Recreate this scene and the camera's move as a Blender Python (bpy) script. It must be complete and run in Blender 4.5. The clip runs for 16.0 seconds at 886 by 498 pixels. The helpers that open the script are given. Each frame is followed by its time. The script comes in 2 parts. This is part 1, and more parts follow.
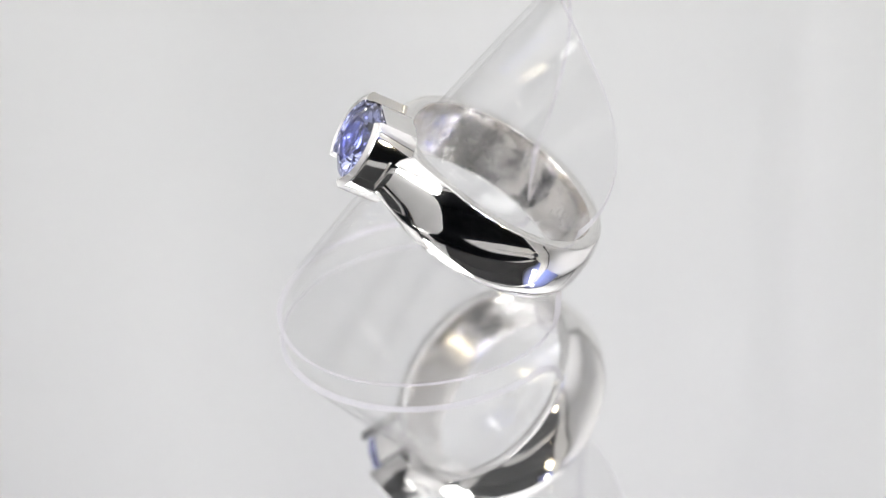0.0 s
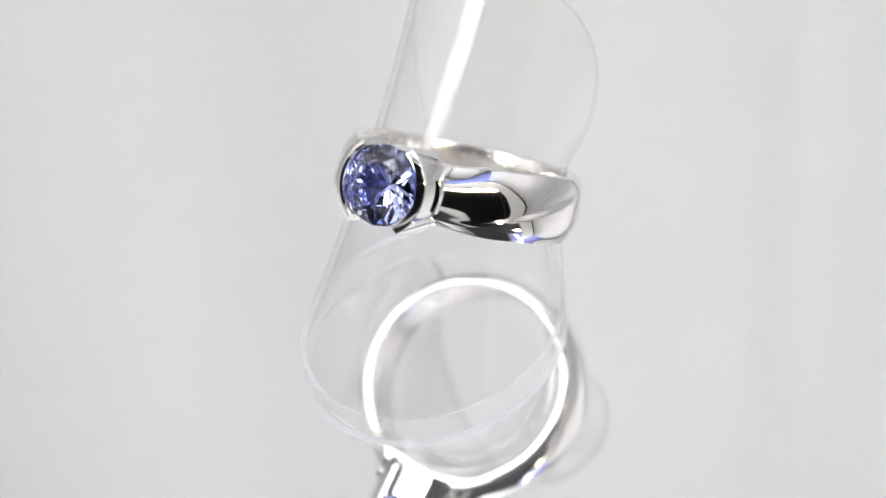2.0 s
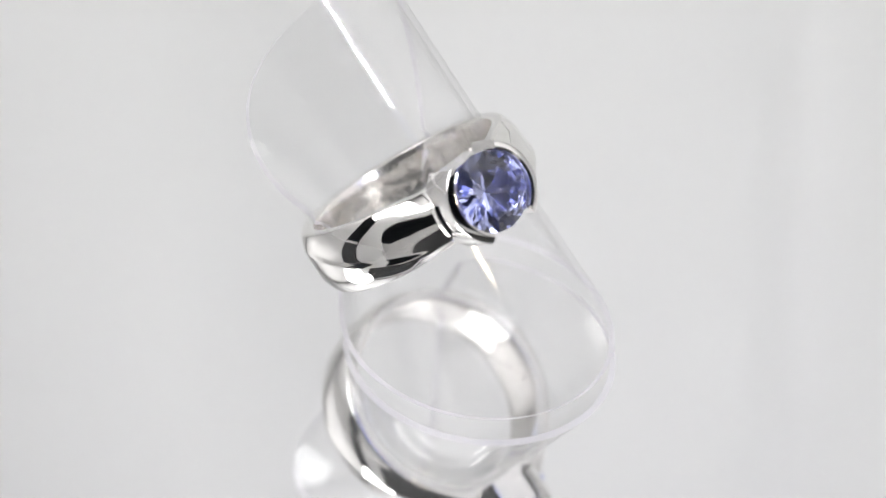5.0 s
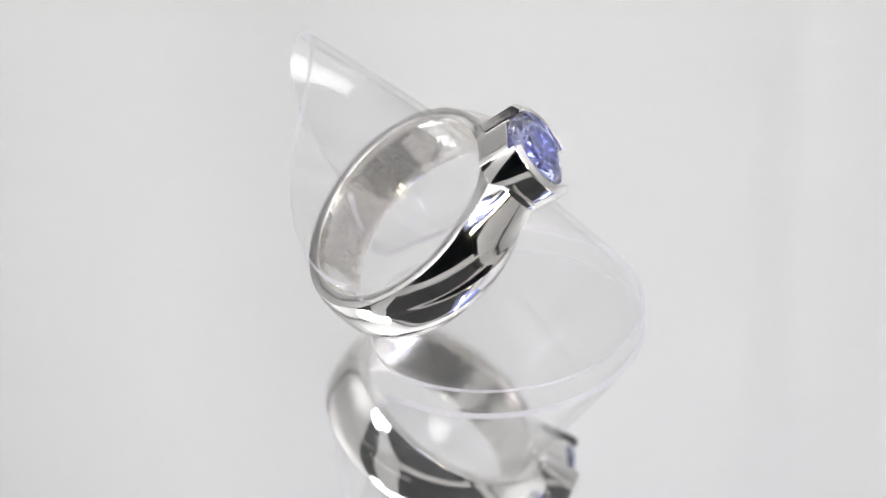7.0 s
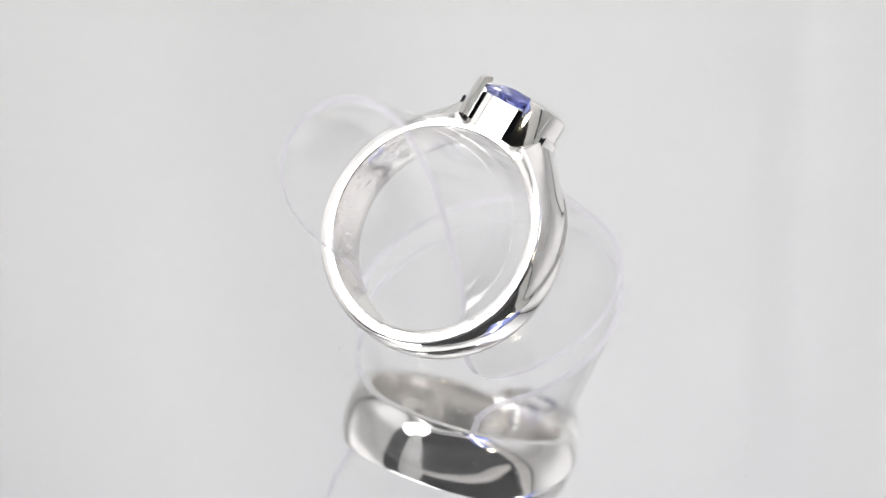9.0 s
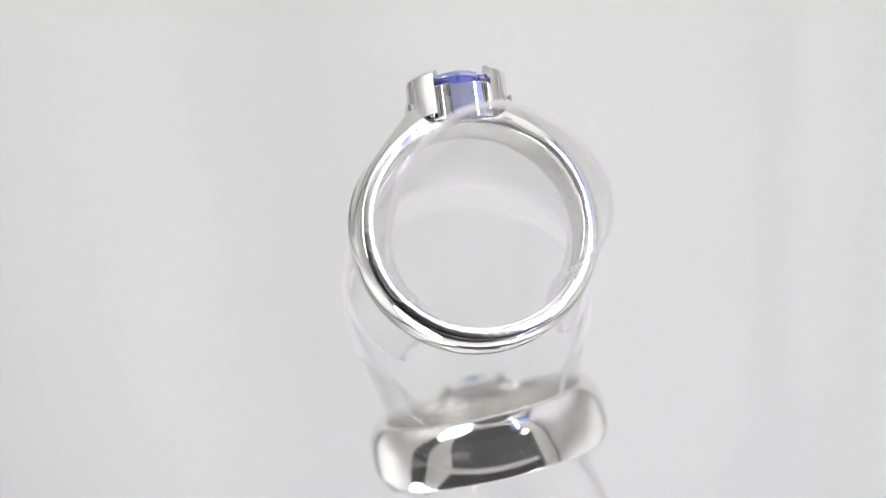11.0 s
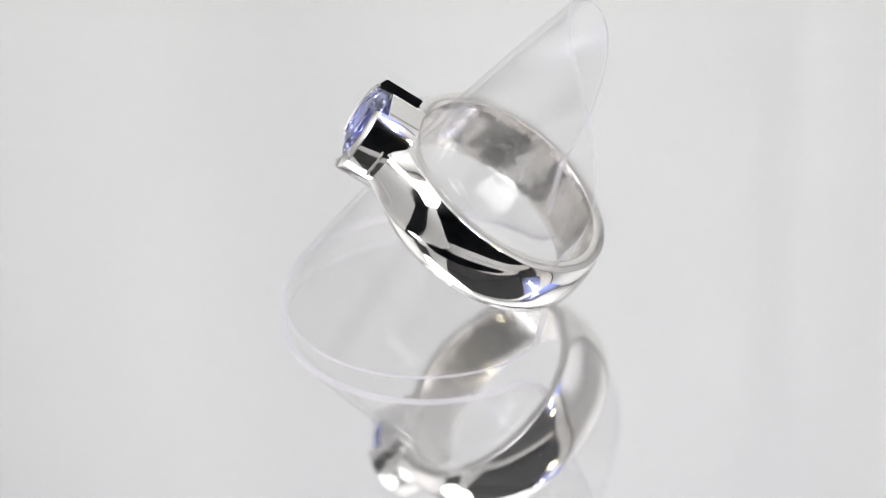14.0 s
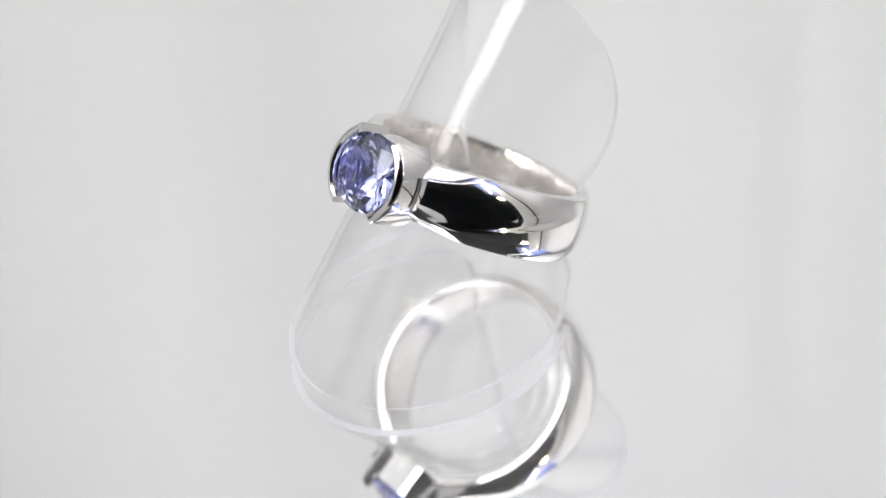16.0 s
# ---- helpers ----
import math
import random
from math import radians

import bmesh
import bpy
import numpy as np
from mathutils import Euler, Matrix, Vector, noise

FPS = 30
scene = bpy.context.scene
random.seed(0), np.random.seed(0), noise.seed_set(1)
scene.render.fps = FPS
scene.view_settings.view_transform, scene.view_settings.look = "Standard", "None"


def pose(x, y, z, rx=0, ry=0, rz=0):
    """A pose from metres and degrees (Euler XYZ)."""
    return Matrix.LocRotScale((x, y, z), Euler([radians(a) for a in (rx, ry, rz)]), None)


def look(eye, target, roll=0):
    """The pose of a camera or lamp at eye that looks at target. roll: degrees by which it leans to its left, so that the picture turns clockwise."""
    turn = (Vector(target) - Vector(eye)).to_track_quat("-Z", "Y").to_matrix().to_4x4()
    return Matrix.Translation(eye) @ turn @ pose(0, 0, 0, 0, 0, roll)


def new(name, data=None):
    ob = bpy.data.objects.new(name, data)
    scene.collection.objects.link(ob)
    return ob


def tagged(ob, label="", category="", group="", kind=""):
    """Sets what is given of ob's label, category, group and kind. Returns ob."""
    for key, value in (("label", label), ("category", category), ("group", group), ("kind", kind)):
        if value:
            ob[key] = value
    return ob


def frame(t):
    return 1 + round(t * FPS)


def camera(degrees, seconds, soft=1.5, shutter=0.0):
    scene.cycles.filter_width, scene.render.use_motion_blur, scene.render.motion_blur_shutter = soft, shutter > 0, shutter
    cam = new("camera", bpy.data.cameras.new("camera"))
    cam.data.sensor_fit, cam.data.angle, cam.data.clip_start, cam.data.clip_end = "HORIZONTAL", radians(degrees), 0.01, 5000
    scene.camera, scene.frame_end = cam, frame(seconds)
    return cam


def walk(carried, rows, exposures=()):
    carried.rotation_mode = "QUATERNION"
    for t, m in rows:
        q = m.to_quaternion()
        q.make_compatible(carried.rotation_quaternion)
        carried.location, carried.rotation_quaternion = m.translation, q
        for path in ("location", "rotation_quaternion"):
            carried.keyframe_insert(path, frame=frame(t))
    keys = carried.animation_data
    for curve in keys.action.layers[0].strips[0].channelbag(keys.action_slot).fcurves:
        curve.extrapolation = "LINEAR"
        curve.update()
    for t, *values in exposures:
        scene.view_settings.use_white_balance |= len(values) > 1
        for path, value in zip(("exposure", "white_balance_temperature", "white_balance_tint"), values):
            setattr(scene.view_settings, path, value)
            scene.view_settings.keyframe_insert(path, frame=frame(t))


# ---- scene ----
MM = 0.001
SPIN_START, SPIN_RATE = -166.856, 24.593      # degrees, degrees a second
TILT, STONE_TURN = 36.631, -8.386             # lean of the ring's axis; stone beside the lean
RING_AT = Vector((-3.084, -0.876, 10.056)) * MM

# ---- camera: it stands still ----
cam = camera(17.306, 16.0, soft=1.1)
EYE = Vector((-1.1209, -181.8390, 165.9869)) * MM
AIM = Vector((-1.1209, 0.0, 5.951)) * MM
cam.data.dof.use_dof, cam.data.dof.focus_distance, cam.data.dof.aperture_fstop = True, 0.236, 19.0
walk(cam, [(0.0, look(EYE, AIM, -4.682)), (16.0, look(EYE, AIM, -4.682))], exposures=[(0.0, -0.14), (16.0, -0.14)])

# clear sheets, a mirror and polished metal stand behind one another, so light is followed far
scene.cycles.max_bounces, scene.cycles.glossy_bounces, scene.cycles.transmission_bounces = 24, 16, 20
scene.cycles.transparent_max_bounces = 40

# ---- light: a dim room round a white tent lit by added, unseen lamps ----
world = bpy.data.worlds.new("room_light")
scene.world = world
world.use_nodes = True
world.node_tree.nodes["Background"].inputs["Color"].default_value = (0.75, 0.85, 1.0, 1)
world.node_tree.nodes["Background"].inputs["Strength"].default_value = 0.06


def area_lamp(name, at, target, sx, sy, watts, colour, shape="RECTANGLE"):
    data = bpy.data.lights.new(name, "AREA")
    data.shape, data.size, data.size_y, data.energy, data.color = shape, sx, sy, watts, colour
    ob = new(name, data)
    ob.matrix_world = look(at, target)
    return ob


# unseen lamps outside the fabric at back, both sides and roof; a softbox inside
# back light added as two tints to grade the mirrored background
area_lamp("back_fill_low", (0.16, 0.42, 0.10), (0.16, 0, 0.10), 0.60, 0.26, 0.545, (1.0, 1.0, 0.955))
area_lamp("back_fill_high", (0.16, 0.42, 0.36), (0.16, 0, 0.36), 0.60, 0.26, 0.545, (0.99, 0.98, 0.995))
area_lamp("left_lamp", (-0.36, 0.10, 0.27), (0, 0.10, 0.27), 0.26, 0.32, 0.62, (1.0, 0.975, 0.96))
area_lamp("right_lamp", (0.36, 0.07, 0.27), (0, 0.07, 0.27), 0.34, 0.34, 0.62, (1.0, 0.97, 0.965))
area_lamp("roof_lamp", (0.0, 0.05, 0.56), (0, 0.05, 0), 0.46, 0.36, 1.55, (1.0, 0.99, 0.985))
area_lamp("softbox_lamp", (-0.232, -0.114, 0.305), (0, 0, 0.01), 0.17, 0.26, 0.72, (1.0, 0.995, 0.985), "ELLIPSE")


# ---- materials ----
def material(name):
    m = bpy.data.materials.new(name)
    m.use_nodes = True
    return m, m.node_tree.nodes, m.node_tree.links, m.node_tree.nodes["Principled BSDF"]


def mottled(nodes, links, scale, low, high, detail=4.0, coords="Object"):
    """Noise between two colours, as a socket."""
    tc = nodes.new("ShaderNodeTexCoord")
    tex = nodes.new("ShaderNodeTexNoise")
    ramp = nodes.new("ShaderNodeValToRGB")
    tex.inputs["Scale"].default_value, tex.inputs["Detail"].default_value = scale, detail
    ramp.color_ramp.elements[0].position, ramp.color_ramp.elements[1].position = 0.35, 0.65
    ramp.color_ramp.elements[0].color, ramp.color_ramp.elements[1].color = (*low, 1), (*high, 1)
    links.new(tc.outputs[coords], tex.inputs["Vector"])
    links.new(tex.outputs["Fac"], ramp.inputs["Fac"])
    return ramp.outputs["Color"]


def scratch_bump(nodes, links, bsdf, scale, stretch, strength, distance):
    tc, mp = nodes.new("ShaderNodeTexCoord"), nodes.new("ShaderNodeMapping")
    tex, bump = nodes.new("ShaderNodeTexNoise"), nodes.new("ShaderNodeBump")
    mp.inputs["Scale"].default_value = stretch
    tex.inputs["Scale"].default_value, tex.inputs["Detail"].default_value = scale, 6.0
    bump.inputs["Strength"].default_value, bump.inputs["Distance"].default_value = strength, distance
    links.new(tc.outputs["Object"], mp.inputs["Vector"])
    links.new(mp.outputs["Vector"], tex.inputs["Vector"])
    links.new(tex.outputs["Fac"], bump.inputs["Height"])
    links.new(bump.outputs["Normal"], bsdf.inputs["Normal"])


def make_metal(name, low, high, rough, bump, grain=260, along=3, spots=900, deep=0.0002, haze=0.07, blur=0.12):
    m, n, l, b = material(name)
    l.new(mottled(n, l, spots, low, high), b.inputs["Base Color"])
    b.inputs["Metallic"].default_value = 1.0
    b.inputs["Roughness"].default_value = rough
    scratch_bump(n, l, b, grain, (1, 1, along), bump, deep)
    # hairline scratches in two directions and tiny pits: a wide, weak second gloss
    wide, mix, tc = n.new("ShaderNodeBsdfGlossy"), n.new("ShaderNodeMixShader"), n.new("ShaderNodeTexCoord")
    wide.inputs["Color"].default_value, wide.inputs["Roughness"].default_value = (*high, 1), blur
    worn = None
    for turn, size, stretch, lo, hi in (((0.5, 0.7, 0.3), 1100, (1, 11, 1.5), 0.61, 0.70), ((1.1, 0.2, 0.9), 1500, (12, 1, 2), 0.62, 0.70),
                                        ((0, 0, 0), 5200, (1, 1, 1), 0.675, 0.71)):
        mp, tex, cut = n.new("ShaderNodeMapping"), n.new("ShaderNodeTexNoise"), n.new("ShaderNodeMapRange")
        mp.inputs["Rotation"].default_value, mp.inputs["Scale"].default_value = turn, stretch
        tex.inputs["Scale"].default_value, tex.inputs["Detail"].default_value = size, 2.0
        cut.inputs["From Min"].default_value, cut.inputs["From Max"].default_value = lo, hi
        cut.inputs["To Min"].default_value, cut.inputs["To Max"].default_value = haze, haze + 0.35
        l.new(tc.outputs["Object"], mp.inputs["Vector"])
        l.new(mp.outputs["Vector"], tex.inputs["Vector"])
        l.new(tex.outputs["Fac"], cut.inputs["Value"])
        if worn is None:
            worn = cut.outputs["Result"]
        else:
            most = n.new("ShaderNodeMath")
            most.operation = "MAXIMUM"
            l.new(worn, most.inputs[0])
            l.new(cut.outputs["Result"], most.inputs[1])
            worn = most.outputs[0]
    l.new(worn, mix.inputs["Fac"])
    l.new(b.outputs[0], mix.inputs[1])
    l.new(wide.outputs[0], mix.inputs[2])
    l.new(mix.outputs[0], n["Material Output"].inputs["Surface"])
    return m


GOLD = make_metal("polished_white_gold", (0.84, 0.83, 0.815), (0.88, 0.87, 0.86), 0.03, 0.06)
# worn inside of the band, its colour lightened to brighten the reflections there
GOLD_INSIDE = make_metal("worn_lightened_gold", (0.90, 0.86, 0.82), (0.96, 0.945, 0.925), 0.05, 0.6, 190, 1, 420, 0.0007, haze=0.23, blur=0.33)
GOLD_RIM = make_metal("brushed_white_gold", (0.84, 0.83, 0.82), (0.88, 0.87, 0.86), 0.12, 0.12, 1500)


def make_clear(name, colour, ior, rough=0.0):
    m, n, l, b = material(name)
    b.inputs["Base Color"].default_value = (*colour, 1)
    b.inputs["Transmission Weight"].default_value = 1.0
    b.inputs["IOR"].default_value = ior
    b.inputs["Roughness"].default_value = rough
    return m, n, l, b


def make_sheet():
    """Thin clear plastic: passes light straight, gloss grows towards grazing."""
    m, n, l, b = material("clear_acetate")
    out = n["Material Output"]
    n.remove(b)
    clear, gloss, mix = n.new("ShaderNodeBsdfTransparent"), n.new("ShaderNodeBsdfGlossy"), n.new("ShaderNodeMixShader")
    lw, power, scale = n.new("ShaderNodeLayerWeight"), n.new("ShaderNodeMath"), n.new("ShaderNodeMath")
    clear.inputs["Color"].default_value = (0.999, 0.999, 1.0, 1)
    gloss.inputs["Roughness"].default_value = 0.055
    lw.inputs["Blend"].default_value = 0.5
    power.operation, scale.operation = "POWER", "MULTIPLY_ADD"
    power.inputs[1].default_value = 4.0
    scale.inputs[1].default_value, scale.inputs[2].default_value = 0.38, 0.045
    l.new(lw.outputs["Facing"], power.inputs[0])
    l.new(power.outputs[0], scale.inputs[0])
    l.new(scale.outputs[0], mix.inputs["Fac"])
    l.new(clear.outputs[0], mix.inputs[1])
    l.new(gloss.outputs[0], mix.inputs[2])
    # a faint uneven haze put in to lift the darks seen through the sheet
    face, glow, veil, hazy = (n.new("ShaderNodeBsdfDiffuse"), n.new("ShaderNodeBsdfTranslucent"),
                              n.new("ShaderNodeMixShader"), n.new("ShaderNodeMixShader"))
    tc, tex, amount = n.new("ShaderNodeTexCoord"), n.new("ShaderNodeTexNoise"), n.new("ShaderNodeMapRange")
    tex.inputs["Scale"].default_value, tex.inputs["Detail"].default_value = 260, 5.0
    amount.inputs["From Min"].default_value, amount.inputs["From Max"].default_value = 0.35, 0.75
    amount.inputs["To Min"].default_value, amount.inputs["To Max"].default_value = 0.004, 0.018
    l.new(tc.outputs["Object"], tex.inputs["Vector"])
    l.new(tex.outputs["Fac"], amount.inputs["Value"])
    # short pale scratches
    mp, dash, cut, most = n.new("ShaderNodeMapping"), n.new("ShaderNodeTexNoise"), n.new("ShaderNodeMapRange"), n.new("ShaderNodeMath")
    mp.inputs["Rotation"].default_value, mp.inputs["Scale"].default_value = (0.4, 0.9, 0.2), (0.7, 7, 5)
    dash.inputs["Scale"].default_value, dash.inputs["Detail"].default_value = 420, 1.0
    cut.inputs["From Min"].default_value, cut.inputs["From Max"].default_value = 0.72, 0.77
    cut.inputs["To Min"].default_value, cut.inputs["To Max"].default_value = 0.0, 0.10
    most.operation = "MAXIMUM"
    l.new(tc.outputs["Object"], mp.inputs["Vector"])
    l.new(mp.outputs["Vector"], dash.inputs["Vector"])
    l.new(dash.outputs["Fac"], cut.inputs["Value"])
    l.new(amount.outputs["Result"], most.inputs[0])
    l.new(cut.outputs["Result"], most.inputs[1])
    l.new(most.outputs[0], hazy.inputs["Fac"])
    veil.inputs["Fac"].default_value = 0.75
    l.new(face.outputs[0], veil.inputs[1])
    l.new(glow.outputs[0], veil.inputs[2])
    l.new(mix.outputs[0], hazy.inputs[1])
    l.new(veil.outputs[0], hazy.inputs[2])
    for shader in (face, glow):
        shader.inputs["Color"].default_value = (0.99, 0.99, 0.995, 1)
    l.new(hazy.outputs[0], out.inputs["Surface"])
    scratch_bump(n, l, gloss, 110, (1, 1, 1), 0.4, 0.0003)
    return m


ACETATE = make_sheet()
GEM = make_clear("blue_violet_gem", (0.555, 0.60, 1.0), 1.74)[0]


def make_cut_edge():
    """Sawn plastic edge: pale, scattering, half clear."""
    m, n, l, b = material("cut_acetate_edge")
    out = n["Material Output"]
    b.inputs["Base Color"].default_value = (0.91, 0.895, 0.96, 1)
    b.inputs["Roughness"].default_value = 0.2
    glow, clear, mix, mix2 = (n.new("ShaderNodeBsdfTranslucent"), n.new("ShaderNodeBsdfTransparent"),
                              n.new("ShaderNodeMixShader"), n.new("ShaderNodeMixShader"))
    glow.inputs["Color"].default_value = (0.91, 0.895, 0.96, 1)
    mix.inputs["Fac"].default_value, mix2.inputs["Fac"].default_value = 0.5, 0.25
    l.new(b.outputs[0], mix.inputs[1])
    l.new(glow.outputs[0], mix.inputs[2])
    l.new(mix.outputs[0], mix2.inputs[1])
    l.new(clear.outputs[0], mix2.inputs[2])
    l.new(mix2.outputs[0], out.inputs["Surface"])
    scratch_bump(n, l, b, 2600, (1, 1, 1), 0.8, 0.0002)
    return m


CUT_EDGE = make_cut_edge()


def make_led(name, colour, strength):
    m, n, l, b = material(name)
    b.inputs["Base Color"].default_value = (*colour, 1)
    b.inputs["Emission Color"].default_value = (*colour, 1)
    b.inputs["Emission Strength"].default_value = strength
    return m


LED = make_led("led_lens", (1.0, 0.98, 0.97), 150.0)
LED_PANEL = make_led("blue_white_diffuser", (0.34, 0.42, 1.0), 0.6)
panel_nodes, panel_links = LED_PANEL.node_tree.nodes, LED_PANEL.node_tree.links
spread, ball, place = panel_nodes.new("ShaderNodeTexCoord"), panel_nodes.new("ShaderNodeTexGradient"), panel_nodes.new("ShaderNodeMapping")
ball.gradient_type = "SPHERICAL"                                # soft blue glow painted as a falloff, brightest beside the row of diodes
place.inputs["Scale"].default_value, place.inputs["Location"].default_value = (8.0, 8.5, 1.0), (0.0, 0.42, 0.0)
panel_links.new(spread.outputs["Object"], place.inputs["Vector"])
panel_links.new(place.outputs["Vector"], ball.inputs["Vector"])
strong = panel_nodes.new("ShaderNodeMath")
strong.operation, strong.inputs[1].default_value = "MULTIPLY", 1.8
panel_links.new(ball.outputs["Fac"], strong.inputs[0])
panel_links.new(strong.outputs[0], panel_nodes["Principled BSDF"].inputs["Emission Strength"])
panel_nodes["Principled BSDF"].inputs["Base Color"].default_value = (0.05, 0.05, 0.06, 1)
WARM = make_led("warm_bulb", (1.0, 0.88, 0.64), 70.0)


def make_mirror():
    m, n, l, b = material("mirror_silver")
    b.inputs["Base Color"].default_value = (0.93, 0.935, 0.94, 1)
    b.inputs["Metallic"].default_value, b.inputs["Roughness"].default_value = 1.0, 0.02
    # a thin milky haze over the silver, added to lift dark reflections
    out, milky, film = n["Material Output"], n.new("ShaderNodeBsdfDiffuse"), n.new("ShaderNodeMixShader")
    milky.inputs["Color"].default_value = (0.85, 0.85, 0.86, 1)
    film.inputs["Fac"].default_value = 0.04
    l.new(b.outputs[0], film.inputs[1])
    l.new(milky.outputs[0], film.inputs[2])
    l.new(film.outputs[0], out.inputs["Surface"])
    return m


MIRROR = make_mirror()


def make_pane():
    """Clear cover glass: passes light straight and reflects a little."""
    m, n, l, b = material("cover_glass")
    out = n["Material Output"]
    n.remove(b)
    clear, gloss, mix = n.new("ShaderNodeBsdfTransparent"), n.new("ShaderNodeBsdfGlossy"), n.new("ShaderNodeMixShader")
    gloss.inputs["Roughness"].default_value = 0.01
    mix.inputs["Fac"].default_value = 0.035
    l.new(clear.outputs[0], mix.inputs[1])
    l.new(gloss.outputs[0], mix.inputs[2])
    l.new(mix.outputs[0], out.inputs["Surface"])
    return m


PANE = make_pane()


def make_plain(name, low, high, rough, scale):
    m, n, l, b = material(name)
    l.new(mottled(n, l, scale, low, high), b.inputs["Base Color"])
    b.inputs["Roughness"].default_value = rough
    scratch_bump(n, l, b, scale * 20, (1, 1, 1), 0.1, 0.0005)
    return m


def make_fabric():
    """Thin white cloth that lets light through."""
    m, n, l, b = material("white_tent_fabric")
    out = n["Material Output"]
    n.remove(b)
    face, glow, mix = n.new("ShaderNodeBsdfDiffuse"), n.new("ShaderNodeBsdfTranslucent"), n.new("ShaderNodeMixShader")
    tc, mp, tex, ramp = (n.new("ShaderNodeTexCoord"), n.new("ShaderNodeMapping"), n.new("ShaderNodeTexNoise"), n.new("ShaderNodeValToRGB"))
    mp.inputs["Scale"].default_value = (13, 13, 1.5)
    tex.inputs["Scale"].default_value, tex.inputs["Detail"].default_value = 1.0, 2.0
    ramp.color_ramp.elements[0].position, ramp.color_ramp.elements[1].position = 0.3, 0.7
    ramp.color_ramp.elements[0].color, ramp.color_ramp.elements[1].color = (0.875, 0.875, 0.877, 1), (0.905, 0.905, 0.903, 1)
    l.new(tc.outputs["Object"], mp.inputs["Vector"])
    l.new(mp.outputs["Vector"], tex.inputs["Vector"])
    l.new(tex.outputs["Fac"], ramp.inputs["Fac"])
    cloth = ramp.outputs["Color"]
    l.new(cloth, face.inputs["Color"])
    l.new(cloth, glow.inputs["Color"])
    mix.inputs["Fac"].default_value = 0.55
    l.new(face.outputs[0], mix.inputs[1])
    l.new(glow.outputs[0], mix.inputs[2])
    l.new(mix.outputs[0], out.inputs["Surface"])
    return m


FABRIC = make_fabric()
TABLE = make_plain("white_laminate", (0.78, 0.78, 0.78), (0.82, 0.82, 0.82), 0.5, 12)
DARK = make_plain("dim_room_paint", (0.18, 0.195, 0.225), (0.24, 0.255, 0.285), 0.8, 2)
DUST = make_plain("pale_dust", (0.7, 0.7, 0.7), (0.85, 0.85, 0.85), 0.9, 900)
BLACK = make_plain("black_plastic", (0.015, 0.015, 0.016), (0.025, 0.025, 0.025), 0.45, 30)


# ---- mesh helpers ----
def part(name, bm, mat, parent=None, label=""):
    me = bpy.data.meshes.new(name)
    bm.normal_update()
    bm.to_mesh(me)
    bm.free()
    me.materials.append(mat)
    ob = new(name, me)
    if parent:
        ob.parent = parent
    return tagged(ob, label)


def sweep(bm, rings, closed_u=True, closed_v=True):
    """Faces over a grid of rows of points."""
    vs = [[bm.verts.new(p) for p in row] for row in rings]
    nu, nv = len(vs), len(vs[0])
    for i in range(nu if closed_u else nu - 1):
        for j in range(nv if closed_v else nv - 1):
            f = bm.faces.new((vs[i][j], vs[(i + 1) % nu][j], vs[(i + 1) % nu][(j + 1) % nv], vs[i][(j + 1) % nv]))
            f.smooth = True
    return vs


def sharpen(bm, degrees):
    bm.normal_update()
    for e in bm.edges:
        if len(e.link_faces) == 2 and e.calc_face_angle(0) > radians(degrees):
            e.smooth = False


def block(bm, lo, hi):
    r = bmesh.ops.create_cube(bm, size=1.0)
    for v in r["verts"]:
        v.co = Vector([lo[k] + (v.co[k] + 0.5) * (hi[k] - lo[k]) for k in range(3)])


def lathe(profile, steps=96):
    """A closed body turned about z from (radius, height) pairs."""
    bm = bmesh.new()
    sweep(bm, [[(r * math.cos(a), r * math.sin(a), z) for r, z in profile]
               for a in (2 * math.pi * i / steps for i in range(steps))], True, True)
    bmesh.ops.recalc_face_normals(bm, faces=bm.faces)
    sharpen(bm, 30)
    return bm


def disc(r, z0, z1, steps=128):
    bm = bmesh.new()
    bmesh.ops.create_cone(bm, cap_ends=True, segments=steps, radius1=r, radius2=r, depth=z1 - z0)
    for v in bm.verts:
        v.co.z += (z0 + z1) / 2
    return bm


def smooth01(x):
    x = min(max(x, 0.0), 1.0)
    return x * x * (3 - 2 * x)


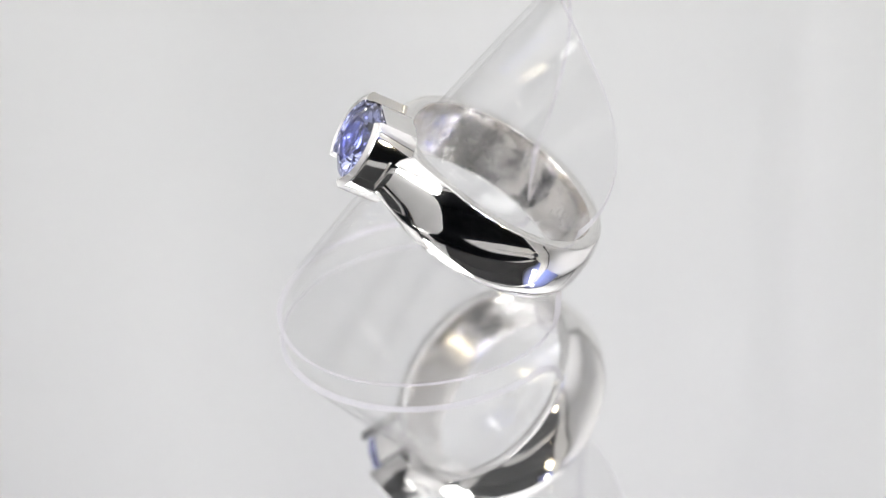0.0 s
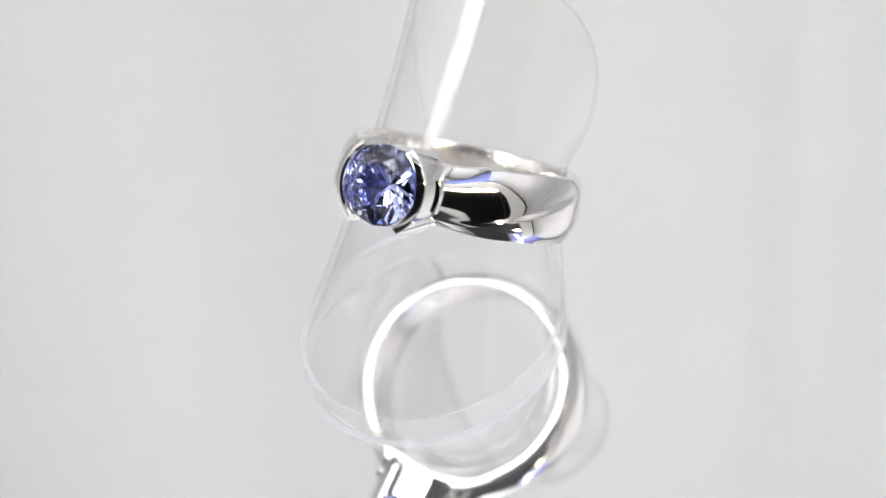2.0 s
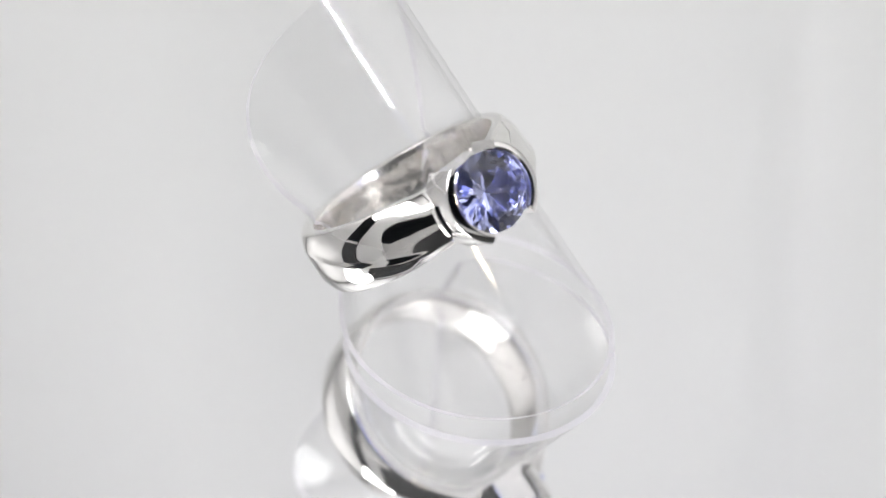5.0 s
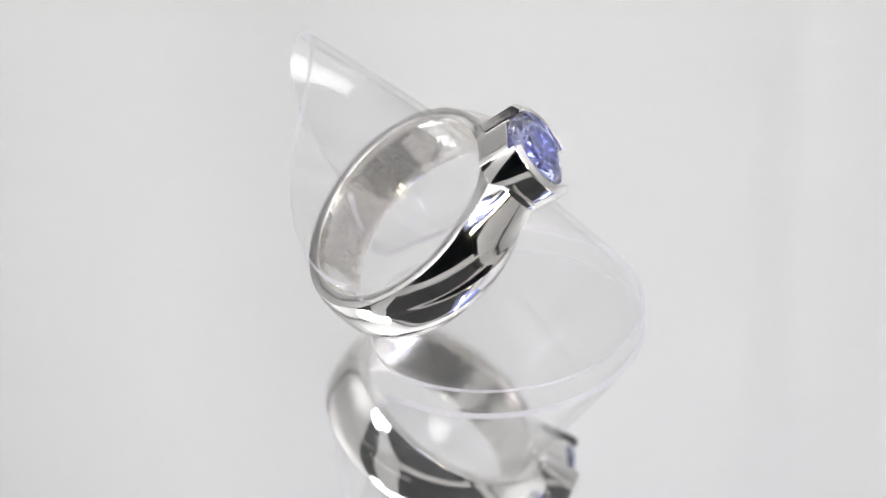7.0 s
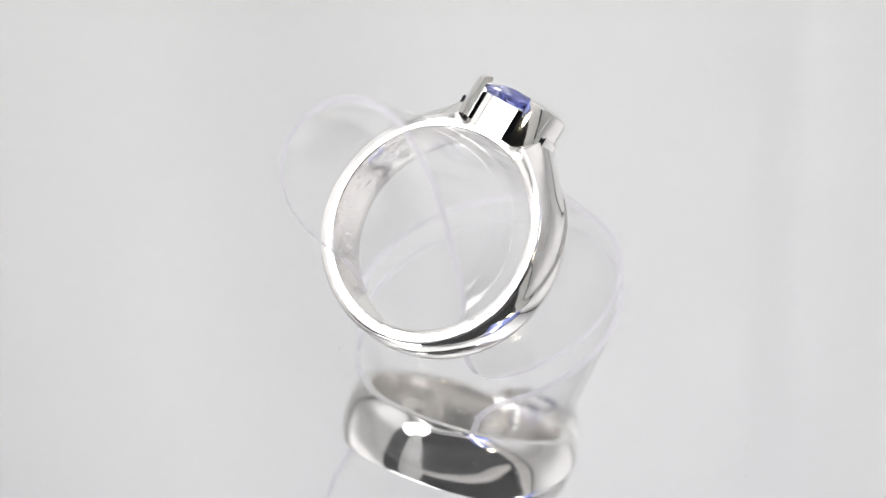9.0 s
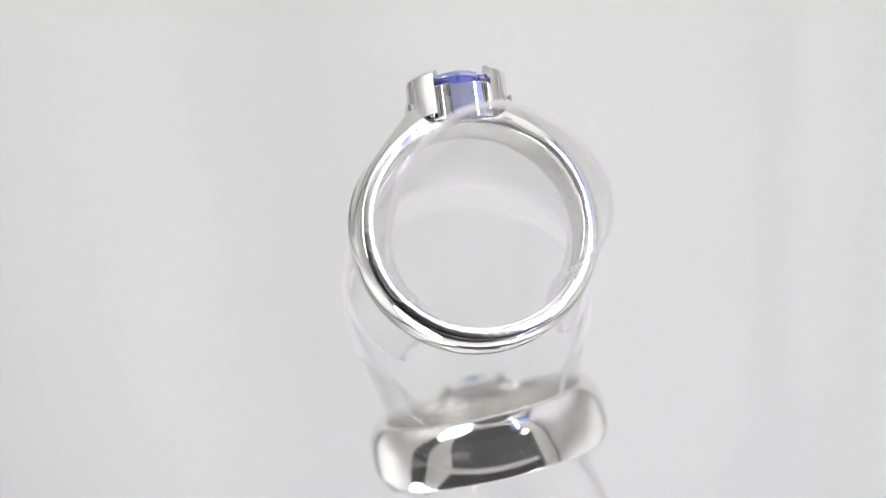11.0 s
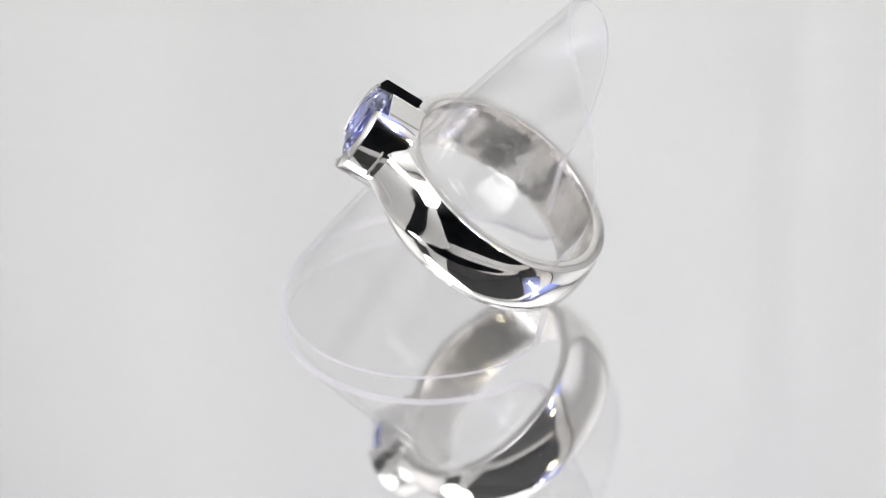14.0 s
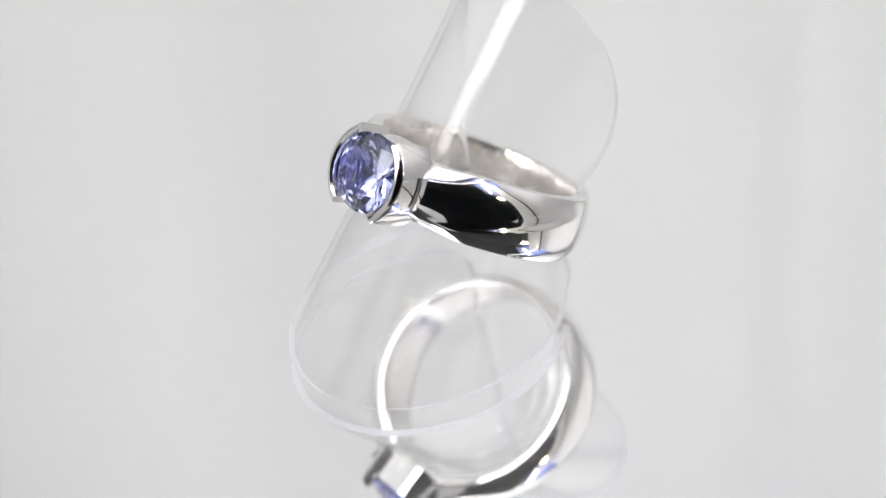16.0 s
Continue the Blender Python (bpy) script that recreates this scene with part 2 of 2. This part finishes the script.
# ---- setting: tent, table, dark room ----
def build_setting():
    t = 0.004
    lo_x, hi_x, y0, y1, z1 = -0.30, 0.30, -0.17, 0.30, 0.50

    # back sheet with a soft bend into the roof and shallow hanging folds
    bm = bmesh.new()
    rows = []
    for i in range(241):
        x = lo_x + (hi_x - lo_x) * i / 240
        fold = 0.004 * math.sin(x * 34 + 0.6) + 0.003 * math.sin(x * 71 + 2.0)
        fold += 0.007 * math.exp(-((x - 0.082) / 0.010) ** 2) - 0.005 * math.exp(-((x - 0.108) / 0.012) ** 2)
        row = []
        for j in range(33):
            s = j / 32
            if s < 0.6:
                y, z = y1 + fold, -0.012 + s / 0.6 * (z1 - 0.13)
            else:
                a = (s - 0.6) / 0.4 * math.pi / 2
                y, z = y1 - 0.14 * (1 - math.cos(a)) + fold * math.cos(a), z1 - 0.142 + 0.142 * math.sin(a)
            row.append((x, y, z))
        rows.append(row)
    sweep(bm, rows, False, False)
    back = part("wall_back", bm, FABRIC)
    tagged(back, "white fabric back sheet of a photo tent with soft folds", "wall", kind="structure")

    for name, x, side, yf in (("wall_left", lo_x, 1, -0.075), ("wall_right", hi_x, -1, y0)):
        bm = bmesh.new()
        rows = [[(x + side * 0.003 * math.sin(40 * y + 9 * x) * math.sin(6 * z + 0.4), y, z) for z in (-0.012 + 0.512 * j / 16 for j in range(17))]
                for y in (yf + (y1 - yf) * i / 32 for i in range(33))]
        sweep(bm, rows, False, False)
        tagged(part(name, bm, FABRIC), "white fabric side wall of a photo tent", "wall", kind="structure")
    bm = bmesh.new()
    rows = [[(x, y, z1 - 0.003 * math.sin(18 * x) * math.sin(14 * y)) for y in (y0 + (y1 - 0.14 - y0) * j / 16 for j in range(17))]
            for x in (lo_x + (hi_x - lo_x) * i / 24 for i in range(25))]
    sweep(bm, rows, False, False)
    tagged(part("ceiling", bm, FABRIC), "white fabric roof of a photo tent", "ceiling", kind="structure")
    # front: an opening for the camera
    for name, a, b in (("wall_front_left", (lo_x, -0.012), (-0.12, 0.40)), ("wall_front_right", (0.185, -0.012), (hi_x, z1)),
                       ("wall_front_top", (lo_x, 0.40), (0.185, z1))):
        bm = bmesh.new()
        block(bm, (a[0], y0 - t, a[1]), (b[0], y0, b[1]))
        if name == "wall_front_left":                      # unseen edge slanted to shape the dark reflection in the band
            for v in bm.verts:
                if v.co.x > -0.2 and v.co.z > 0.2:
                    v.co.x = -0.25
        tagged(part(name, bm, FABRIC), "white fabric front flap of a photo tent", "wall", kind="structure")
    # unseen low reflector, added to brighten what the ring's inside mirrors
    bm = bmesh.new()
    rows = [[(x, -0.235 - 0.25 * z + 0.002 * math.sin(50 * x), z) for z in (-0.012 + 0.034 * j / 6 for j in range(7))]
            for x in (-0.20 + 0.42 * i / 24 for i in range(25))]
    sweep(bm, rows, False, False)
    tagged(part("low_reflector", bm, FABRIC), "added white fabric reflector, unseen, low before the tent", "wall", kind="structure")
    # unseen black rods, added for thin dark lines in the metal's reflections
    dark_rods = tagged(new("reflection_rods"), "added black rods, unseen, reflected as dark lines in the ring", "frame")

    def rod(name, p, q, r=0.0045):
        p, q = Vector(p), Vector(q)
        bm = bmesh.new()
        bmesh.ops.create_cone(bm, cap_ends=True, segments=12, radius1=r, radius2=r, depth=(q - p).length)
        bm.transform(Matrix.Translation((p + q) / 2) @ (q - p).to_track_quat("Z", "Y").to_matrix().to_4x4())
        part(name, bm, BLACK, dark_rods)

    for x in (lo_x + 0.008, hi_x - 0.008):
        rod("upright", (x, y0 + 0.006, -0.012), (x, y0 + 0.006, z1 - 0.012))
        rod("upright", (x, y1 - 0.02, -0.012), (x, y1 - 0.02, z1 - 0.14))
        rod("side_rail", (x, y0 + 0.006, z1 - 0.012), (x, y1 - 0.14, z1 - 0.012))
    rod("cross_rail", (lo_x + 0.008, y1 - 0.14, z1 - 0.012), (hi_x - 0.008, y1 - 0.14, z1 - 0.012))
    rod("cross_rail", (lo_x + 0.008, y0 + 0.006, z1 - 0.012), (hi_x - 0.008, y0 + 0.006, z1 - 0.012))

    bm = bmesh.new()
    block(bm, (-0.6, -0.6, -0.032), (0.6, 0.6, -0.012))
    tagged(part("table_top", bm, TABLE), "plain white laminate table top", "table", kind="structure")
    for name, lo, hi in (("wall_north", (-2, 2, -0.8), (2, 2.1, 1.8)), ("wall_south", (-2, -2.1, -0.8), (2, -2, 1.8)),
                         ("wall_east", (2, -2.1, -0.8), (2.1, 2.1, 1.8)), ("wall_west", (-2.1, -2.1, -0.8), (-2, 2.1, 1.8)),
                         ("floor", (-2.1, -2.1, -0.9), (2.1, 2.1, -0.8)), ("ceiling_room", (-2.1, -2.1, 1.8), (2.1, 2.1, 1.9))):
        bm = bmesh.new()
        block(bm, lo, hi)
        tagged(part(name, bm, DARK), "dim grey painted room surface", "wall", kind="structure")


# ---- turntable ----
def build_turntable():
    table = tagged(new("turntable"), "round mirror-topped display turntable on a white table", "turntable")
    r = 0.16
    part("base", lathe([(0.02, -0.012), (r - 0.004, -0.012), (r, -0.008), (r, -0.0046), (0.02, -0.0046)]), BLACK, table,
         "black plastic turntable base")
    part("mirror_plate", disc(r - 0.001, -0.0045, -0.0015), MIRROR, table, "polished mirror plate")
    glass = disc(r - 0.001, -0.0014, 0.0)
    bmesh.ops.delete(glass, geom=[f for f in glass.faces if f.calc_center_median().z < -0.0013], context="FACES_ONLY")
    part("cover_glass", glass, PANE, table, "clear glass face of the mirror").visible_shadow = False
    # dust on the glass
    rng = random.Random(7)
    bm = bmesh.new()
    for i in range(150):
        a, d, r = rng.uniform(0, 6.28), (0.055 if i < 70 else 0.014) * math.sqrt(rng.random()), rng.uniform(0.00003, 0.00008)
        turn, long = Matrix.Rotation(rng.uniform(0, 3.14), 3, "Z"), rng.choice((1.0, 1.3, 1.8, 4.0))
        made = bmesh.ops.create_icosphere(bm, subdivisions=1, radius=r)
        for v in made["verts"]:
            v.co = turn @ Vector((v.co.x * long, v.co.y / long ** 0.5, v.co.z * 0.6 + r * 0.5)) + Vector((d * math.cos(a), d * math.sin(a), 0))
    tagged(part("dust", bm, DUST, table, "pale dust specks"), kind="stuff")
    return table


# ---- ring ----
def build_ring():
    ring = tagged(new("gold_ring"), "polished white gold ring with a round blue-violet stone", "ring")
    # band: one closed profile swept round, with a crease that climbs over each shoulder
    bm = bmesh.new()
    rows = []
    steps = 288
    for i in range(steps):
        a = 2 * math.pi * i / steps
        deg = abs((math.degrees(a) + 180) % 360 - 180)
        under = 1 - smooth01((deg - 15) / 6)
        rise = 1 / math.cos(radians(max(0.0, 47 - max(deg, 17)))) - 1     # straight shoulder up to the bezel
        hw = 2.82 - 0.15 * smooth01((deg - 60) / 110) - 0.35 * smooth01((48 - deg) / 28)
        crest = (10.26 * (1 + rise) + 0.17 * math.cos(a)) * (1 - under) + 9.6 * under
        edge = (9.60 + 3.0 * rise + 0.08 * math.cos(a)) * (1 - under) + 9.3 * under
        wr = hw * (-0.78 + 1.63 * min(1.0, max(0.0, (deg - 33) / 85)) ** 1.15)
        lip = min(0.55, 0.5 * max(0.02, hw - 0.12 - wr))
        step = 0.17 * (1 - smooth01((deg - 82) / 30)) * (1 - under)       # the lower face stands proud of the upper one
        amp = 0.16 * (1 - smooth01((deg - 102) / 16)) * (1 - under)

        def outer(w):
            q = (w / (hw - 0.12))
            span = (wr + hw) if w < wr else (hw - wr)
            lift = 0.14 * (1 - under) * smooth01((w + 0.5) / 2.5)
            fall = step * smooth01((w - wr) / lip) if w > wr else 0.0
            return crest - (crest - edge - lift) * abs(q) ** (2.9 + 4 * rise) + amp * (1 - abs(w - wr) / span) - 0.3 * amp - fall

        prof = []
        wt = hw - 0.12
        for j in range(11):
            w = -wt + (wr + wt) * j / 10
            prof.append((outer(w), w))
        for j in range(1, 5):
            prof.append((outer(wr + lip * j / 4), wr + lip * j / 4))
        for j in range(1, 7):
            w = wr + lip + (wt - wr - lip) * j / 6
            prof.append((outer(w), w))
        top = outer(wt)
        prof += [(top - 0.05, hw - 0.04), (top - 0.15, hw), (8.64, hw), (8.55, hw - 0.03), (8.50, hw - 0.12)]
        prof += [(8.50, w) for w in (hw * 0.5, 0.0, -hw * 0.5)]
        low = outer(-wt)
        prof += [(8.50, -hw + 0.12), (8.55, -hw + 0.03), (8.64, -hw), (low - 0.15, -hw), (low - 0.05, -hw + 0.04)]
        rows.append([(r * math.cos(a) * MM, r * math.sin(a) * MM, w * MM) for r, w in prof])
    vs = sweep(bm, rows)
    for i in range(steps):
        deg = abs((360 * i / steps + 180) % 360 - 180)
        if 20 < deg < 118:
            e = bm.edges.get((vs[i][10], vs[(i + 1) % steps][10]))
            e.smooth = False
    bmesh.ops.recalc_face_normals(bm, faces=bm.faces)
    n = len(rows[0])
    band = part("band", bm, GOLD, ring, "domed polished white gold band with creased shoulders")
    band.data.materials.append(GOLD_INSIDE)
    band.data.materials.append(GOLD_RIM)
    for k, p in enumerate(band.data.polygons):
        j = k % n
        p.material_index = 1 if 24 <= j <= 29 else (2 if j in (22, 23, 30, 31) else 0)

    # worn maker's mark stamped inside, unreadable
    bm = bmesh.new()
    for i, h in enumerate((0.55, 0.40, 0.55, 0.48)):
        a, c = radians(95 + 3.2 * i), 8.49
        block(bm, (-0.02, -0.13, -h / 2), (0.02, 0.13, h / 2))
        bm.verts.ensure_lookup_table()
        for v in bm.verts[-8:]:
            x, y, z = v.co
            v.co = Vector(((c + x) * math.cos(a) - y * math.sin(a), (c + x) * math.sin(a) + y * math.cos(a), z + 0.2)) * MM
    part("hallmark", bm, GOLD_RIM, ring, "tiny worn stamped mark")

    # half bezel: two curved plates either side of the stone
    for side in (1, -1):
        bm = bmesh.new()
        rows = []
        for i in range(25):
            a = radians(90 * side + (-56 + 112 * i / 24))
            c, s = math.cos(a), math.sin(a)
            rows.append([(u * MM, r * s * MM, r * c * MM) for r, u in
                         ((3.50, 9.3), (4.16, 9.3), (4.16, 12.66), (4.13, 12.74), (4.06, 12.81), (3.66, 13.06), (3.56, 13.08), (3.37, 12.96), (3.33, 12.75), (3.44, 12.4))])
        vs = sweep(bm, rows, False, True)
        bm.faces.new(vs[0])
        bm.faces.new(vs[-1])
        bmesh.ops.recalc_face_normals(bm, faces=bm.faces)
        sharpen(bm, 40)
        part("bezel_plate", bm, GOLD, ring, "curved polished bezel plate")
        bm = bmesh.new()
        rows = []
        for i in range(25):
            a = radians(90 * side + (-18 + 36 * i / 24))
            c, s = math.cos(a), math.sin(a)
            rows.append([(u * MM, r * s * MM, r * c * MM) for r, u in
                         ((4.10, 9.2), (4.46, 9.2), (4.46, 10.72), (4.43, 10.84), (4.36, 10.90), (4.29, 10.84), (4.22, 10.72), (4.10, 10.7))])
        vs = sweep(bm, rows, False, True)
        bm.faces.new(vs[0])
        bm.faces.new(vs[-1])
        bmesh.ops.recalc_face_normals(bm, faces=bm.faces)
        sharpen(bm, 55)
        part("bezel_collar", bm, GOLD, ring, "rounded collar where the band meets the bezel")
    # cup under the stone
    bm = bmesh.new()
    rows = []
    for i in range(64):
        a = 2 * math.pi * i / 64
        flat = min(1.0, 3.08 / (3.42 * max(1e-6, abs(math.cos(a)))))
        rows.append([(u * MM, r * math.sin(a) * flat * MM, r * math.cos(a) * flat * MM) for r, u in
                     ((2.7, 8.9), (3.42, 8.9), (3.42, 11.72), (3.36, 11.80), (3.2, 11.80), (2.6, 10.5), (1.7, 9.3), (1.6, 8.9))])
    sweep(bm, rows)
    bmesh.ops.recalc_face_normals(bm, faces=bm.faces)
    sharpen(bm, 14)
    part("setting_cup", bm, GOLD, ring, "polished cup under the stone")

    # round brilliant: table, star, kite and girdle facets above, kites and halves below
    bm = bmesh.new()

    def rim(r, u, count, shift):
        return [bm.verts.new((u * MM, r * math.sin(2 * math.pi * (i + shift) / count) * MM, r * math.cos(2 * math.pi * (i + shift) / count) * MM))
                for i in range(count)]
    table = rim(1.88, 13.16, 8, 0)
    star = rim(2.58, 12.90, 8, 0.5)
    up = rim(3.31, 12.46, 16, 0)
    down = rim(3.31, 12.34, 16, 0)
    belly = rim(2.05, 11.21, 16, 0.5)
    mid = rim(0.95, 10.31, 8, 0.5)
    culet = bm.verts.new((9.61 * MM, 0, 0))
    bm.faces.new(table)
    for i in range(8):
        j = (i + 1) % 8
        bm.faces.new((table[i], star[i], table[j]))
        bm.faces.new((table[i], star[i - 1], up[2 * i], star[i]))
        bm.faces.new((star[i], up[2 * i], up[2 * i + 1]))
        bm.faces.new((star[i], up[2 * i + 1], up[(2 * i + 2) % 16]))
        bm.faces.new((mid[i], belly[2 * i], belly[2 * i + 1]))
        bm.faces.new((mid[i], belly[2 * i + 1], belly[(2 * i + 2) % 16]))
        bm.faces.new((mid[i], belly[(2 * i + 2) % 16], mid[j]))
        bm.faces.new((culet, mid[i], mid[j]))
    for i in range(16):
        bm.faces.new((down[i], belly[i], down[(i + 1) % 16]))
        bm.faces.new((belly[i], belly[(i + 1) % 16], down[(i + 1) % 16]))
    for i in range(16):
        bm.faces.new((up[i], up[(i + 1) % 16], down[(i + 1) % 16], down[i]))
    bmesh.ops.recalc_face_normals(bm, faces=bm.faces)
    gem = part("gemstone", bm, GEM, ring, "faceted round blue-violet gemstone")
    gem.visible_shadow = False
    return ring


# ---- clear stand: one sheet curled into an open tube, cut slantwise at both ends ----
def stand_foot(k):
    p, r = radians(142 * k), radians(-7.61)
    x, y = 12.71 * math.cos(p), 10.52 * math.sin(p)
    c = max(0.0, (abs(k) - 0.90) / 0.10)
    return Vector((2.71 + x * math.cos(r) - y * math.sin(r), -1.22 + x * math.sin(r) + y * math.cos(r), 2.4 * (1 - math.sqrt(max(0, 1 - c * c)))))


def stand_waist(k):
    a = radians(-4 + 140 * k)
    q = Matrix.Rotation(radians(-TILT), 3, "Y") @ Vector((8.2 * math.cos(a), 8.2 * math.sin(a), 0.0))
    return q + RING_AT / MM


def stand_top(k):
    p = radians(-1 + 136 * k)
    q = Vector((6.681 + 11.558 * math.cos(p), 0.368 + 9.034 * math.sin(p), 7.688 + 2.682 * math.cos(p) - 2.018 * math.cos(2 * p) - 0.928 * math.sin(p)))
    return Matrix.Rotation(radians(-85.535), 3, "Y") @ q + RING_AT / MM


def build_stand():
    nk, nv, thick = 120, 40, 0.52
    grid = np.zeros((nk + 1, nv + 1, 3))
    for i in range(nk + 1):
        k = -1 + 2 * i / nk
        b, m, t = stand_foot(k), stand_waist(k), stand_top(k)
        v = (m - b).length / ((m - b).length + (t - m).length)
        for j in range(nv + 1):
            s = j / nv
            grid[i, j] = b * ((s - v) * (s - 1) / v) + m * (s * (s - 1) / (v * (v - 1))) + t * (s * (s - v) / (1 - v))
    du, dv = np.gradient(grid, axis=0), np.gradient(grid, axis=1)
    nor = np.cross(du, dv)
    nor /= np.linalg.norm(nor, axis=2, keepdims=True)
    bm = bmesh.new()
    edge_bm = bmesh.new()
    front = [[bm.verts.new(Vector(grid[i, j] * MM)) for j in range(nv + 1)] for i in range(nk + 1)]
    rear = [[bm.verts.new(Vector((grid[i, j] - nor[i, j] * thick) * MM)) for j in range(nv + 1)] for i in range(nk + 1)]
    for i in range(nk):
        for j in range(nv):
            bm.faces.new((front[i][j], front[i + 1][j], front[i + 1][j + 1], front[i][j + 1])).smooth = True
            bm.faces.new((rear[i][j], rear[i][j + 1], rear[i + 1][j + 1], rear[i + 1][j])).smooth = True
    loop = ([(i, 0) for i in range(nk)] + [(nk, j) for j in range(nv)] + [(i, nv) for i in range(nk, 0, -1)] + [(0, j) for j in range(nv, 0, -1)])
    for (a, b), (c, d) in zip(loop, loop[1:] + loop[:1]):
        strip = [edge_bm.verts.new(v.co) for v in (front[a][b], front[c][d], rear[c][d], rear[a][b])]
        edge_bm.faces.new(strip).smooth = True
    bmesh.ops.remove_doubles(edge_bm, verts=edge_bm.verts, dist=1e-7)
    bmesh.ops.recalc_face_normals(bm, faces=bm.faces)
    sharpen(bm, 50)
    stand = part("ring_stand", bm, ACETATE)
    stand.visible_shadow = False
    part("cut_edge", edge_bm, CUT_EDGE, stand, "pale lilac cut edge of the plastic").visible_shadow = False
    return tagged(stand, "clear plastic ring stand, a curled sheet standing on a mirror", "ring stand")


def build_led_bar():
    bar = tagged(new("led_lamp"), "black lamp bar with a row of white diodes over the tent", "lamp")
    bm = bmesh.new()
    block(bm, (-0.10, -0.155, 0.0), (0.10, 0.045, 0.012))
    bmesh.ops.bevel(bm, geom=bm.edges[:], offset=0.003, segments=2, affect="EDGES")
    part("housing", bm, BLACK, bar, "black lamp housing")
    bm = bmesh.new()
    block(bm, (-0.093, -0.148, -0.004), (0.093, 0.038, -0.0005))
    part("diffuser", bm, LED_PANEL, bar, "bluish lamp diffuser")
    for i in range(5):
        bm = bmesh.new()
        bmesh.ops.create_uvsphere(bm, u_segments=16, v_segments=8, radius=0.0075)
        for v in bm.verts:
            v.co = v.co + Vector((-0.056 + 0.028 * i, 0, -0.005))
        part("led", bm, LED, bar, "bright white diode")
    bar.matrix_world = look((0.205, -0.212, 0.42), (0, 0, 0.01), 70) @ Matrix.Scale(1.45, 4)


def build_spot_lamp():
    base = Vector((0.31, -0.35, -0.012))
    lamp = tagged(new("spot_lamp"), "small black spot lamp with a warm bulb on a white table", "lamp")
    lamp.location = base
    head = Matrix.Translation(-base) @ look((0.285, -0.316, 0.285), (0, 0, 0.01))
    bm = lathe([(0.010, 0.06), (0.014, 0.06), (0.040, 0.0), (0.038, 0.0)], 48)
    bm.transform(head)
    part("shade", bm, BLACK, lamp, "black cone shade")
    bm = bmesh.new()
    bmesh.ops.create_uvsphere(bm, u_segments=24, v_segments=12, radius=0.022)
    for v in bm.verts:
        v.co.z += 0.022
    for f in bm.faces:
        f.smooth = True
    bm.transform(head)
    part("bulb", bm, WARM, lamp, "glowing warm bulb")
    tip = head @ Vector((0, 0, 0.058))
    part("pole", lathe([(0.0005, 0.004), (0.004, 0.004), (0.004, tip.z), (0.0005, tip.z + 0.002)], 24), BLACK, lamp, "black lamp pole").location = (tip.x, tip.y, 0)
    part("foot", lathe([(0.0005, 0.0), (0.045, 0.0), (0.045, 0.005), (0.040, 0.009), (0.0005, 0.011)], 64), BLACK, lamp, "round black lamp foot").location = (tip.x, tip.y, 0)


build_setting()
build_led_bar()
build_spot_lamp()
turntable = build_turntable()
ring = build_ring()
stand = build_stand()


def motions():
    spin = [(0.5 * i, Matrix.Rotation(radians(SPIN_START + SPIN_RATE * 0.5 * i), 4, "Z")) for i in range(33)]
    seat = Matrix.Translation(RING_AT) @ pose(0, 0, 0, 0, -TILT, 0) @ pose(0, 0, 0, 0, 0, STONE_TURN)
    walk(turntable, spin)
    walk(stand, spin)
    walk(ring, [(t, m @ seat) for t, m in spin])


motions()
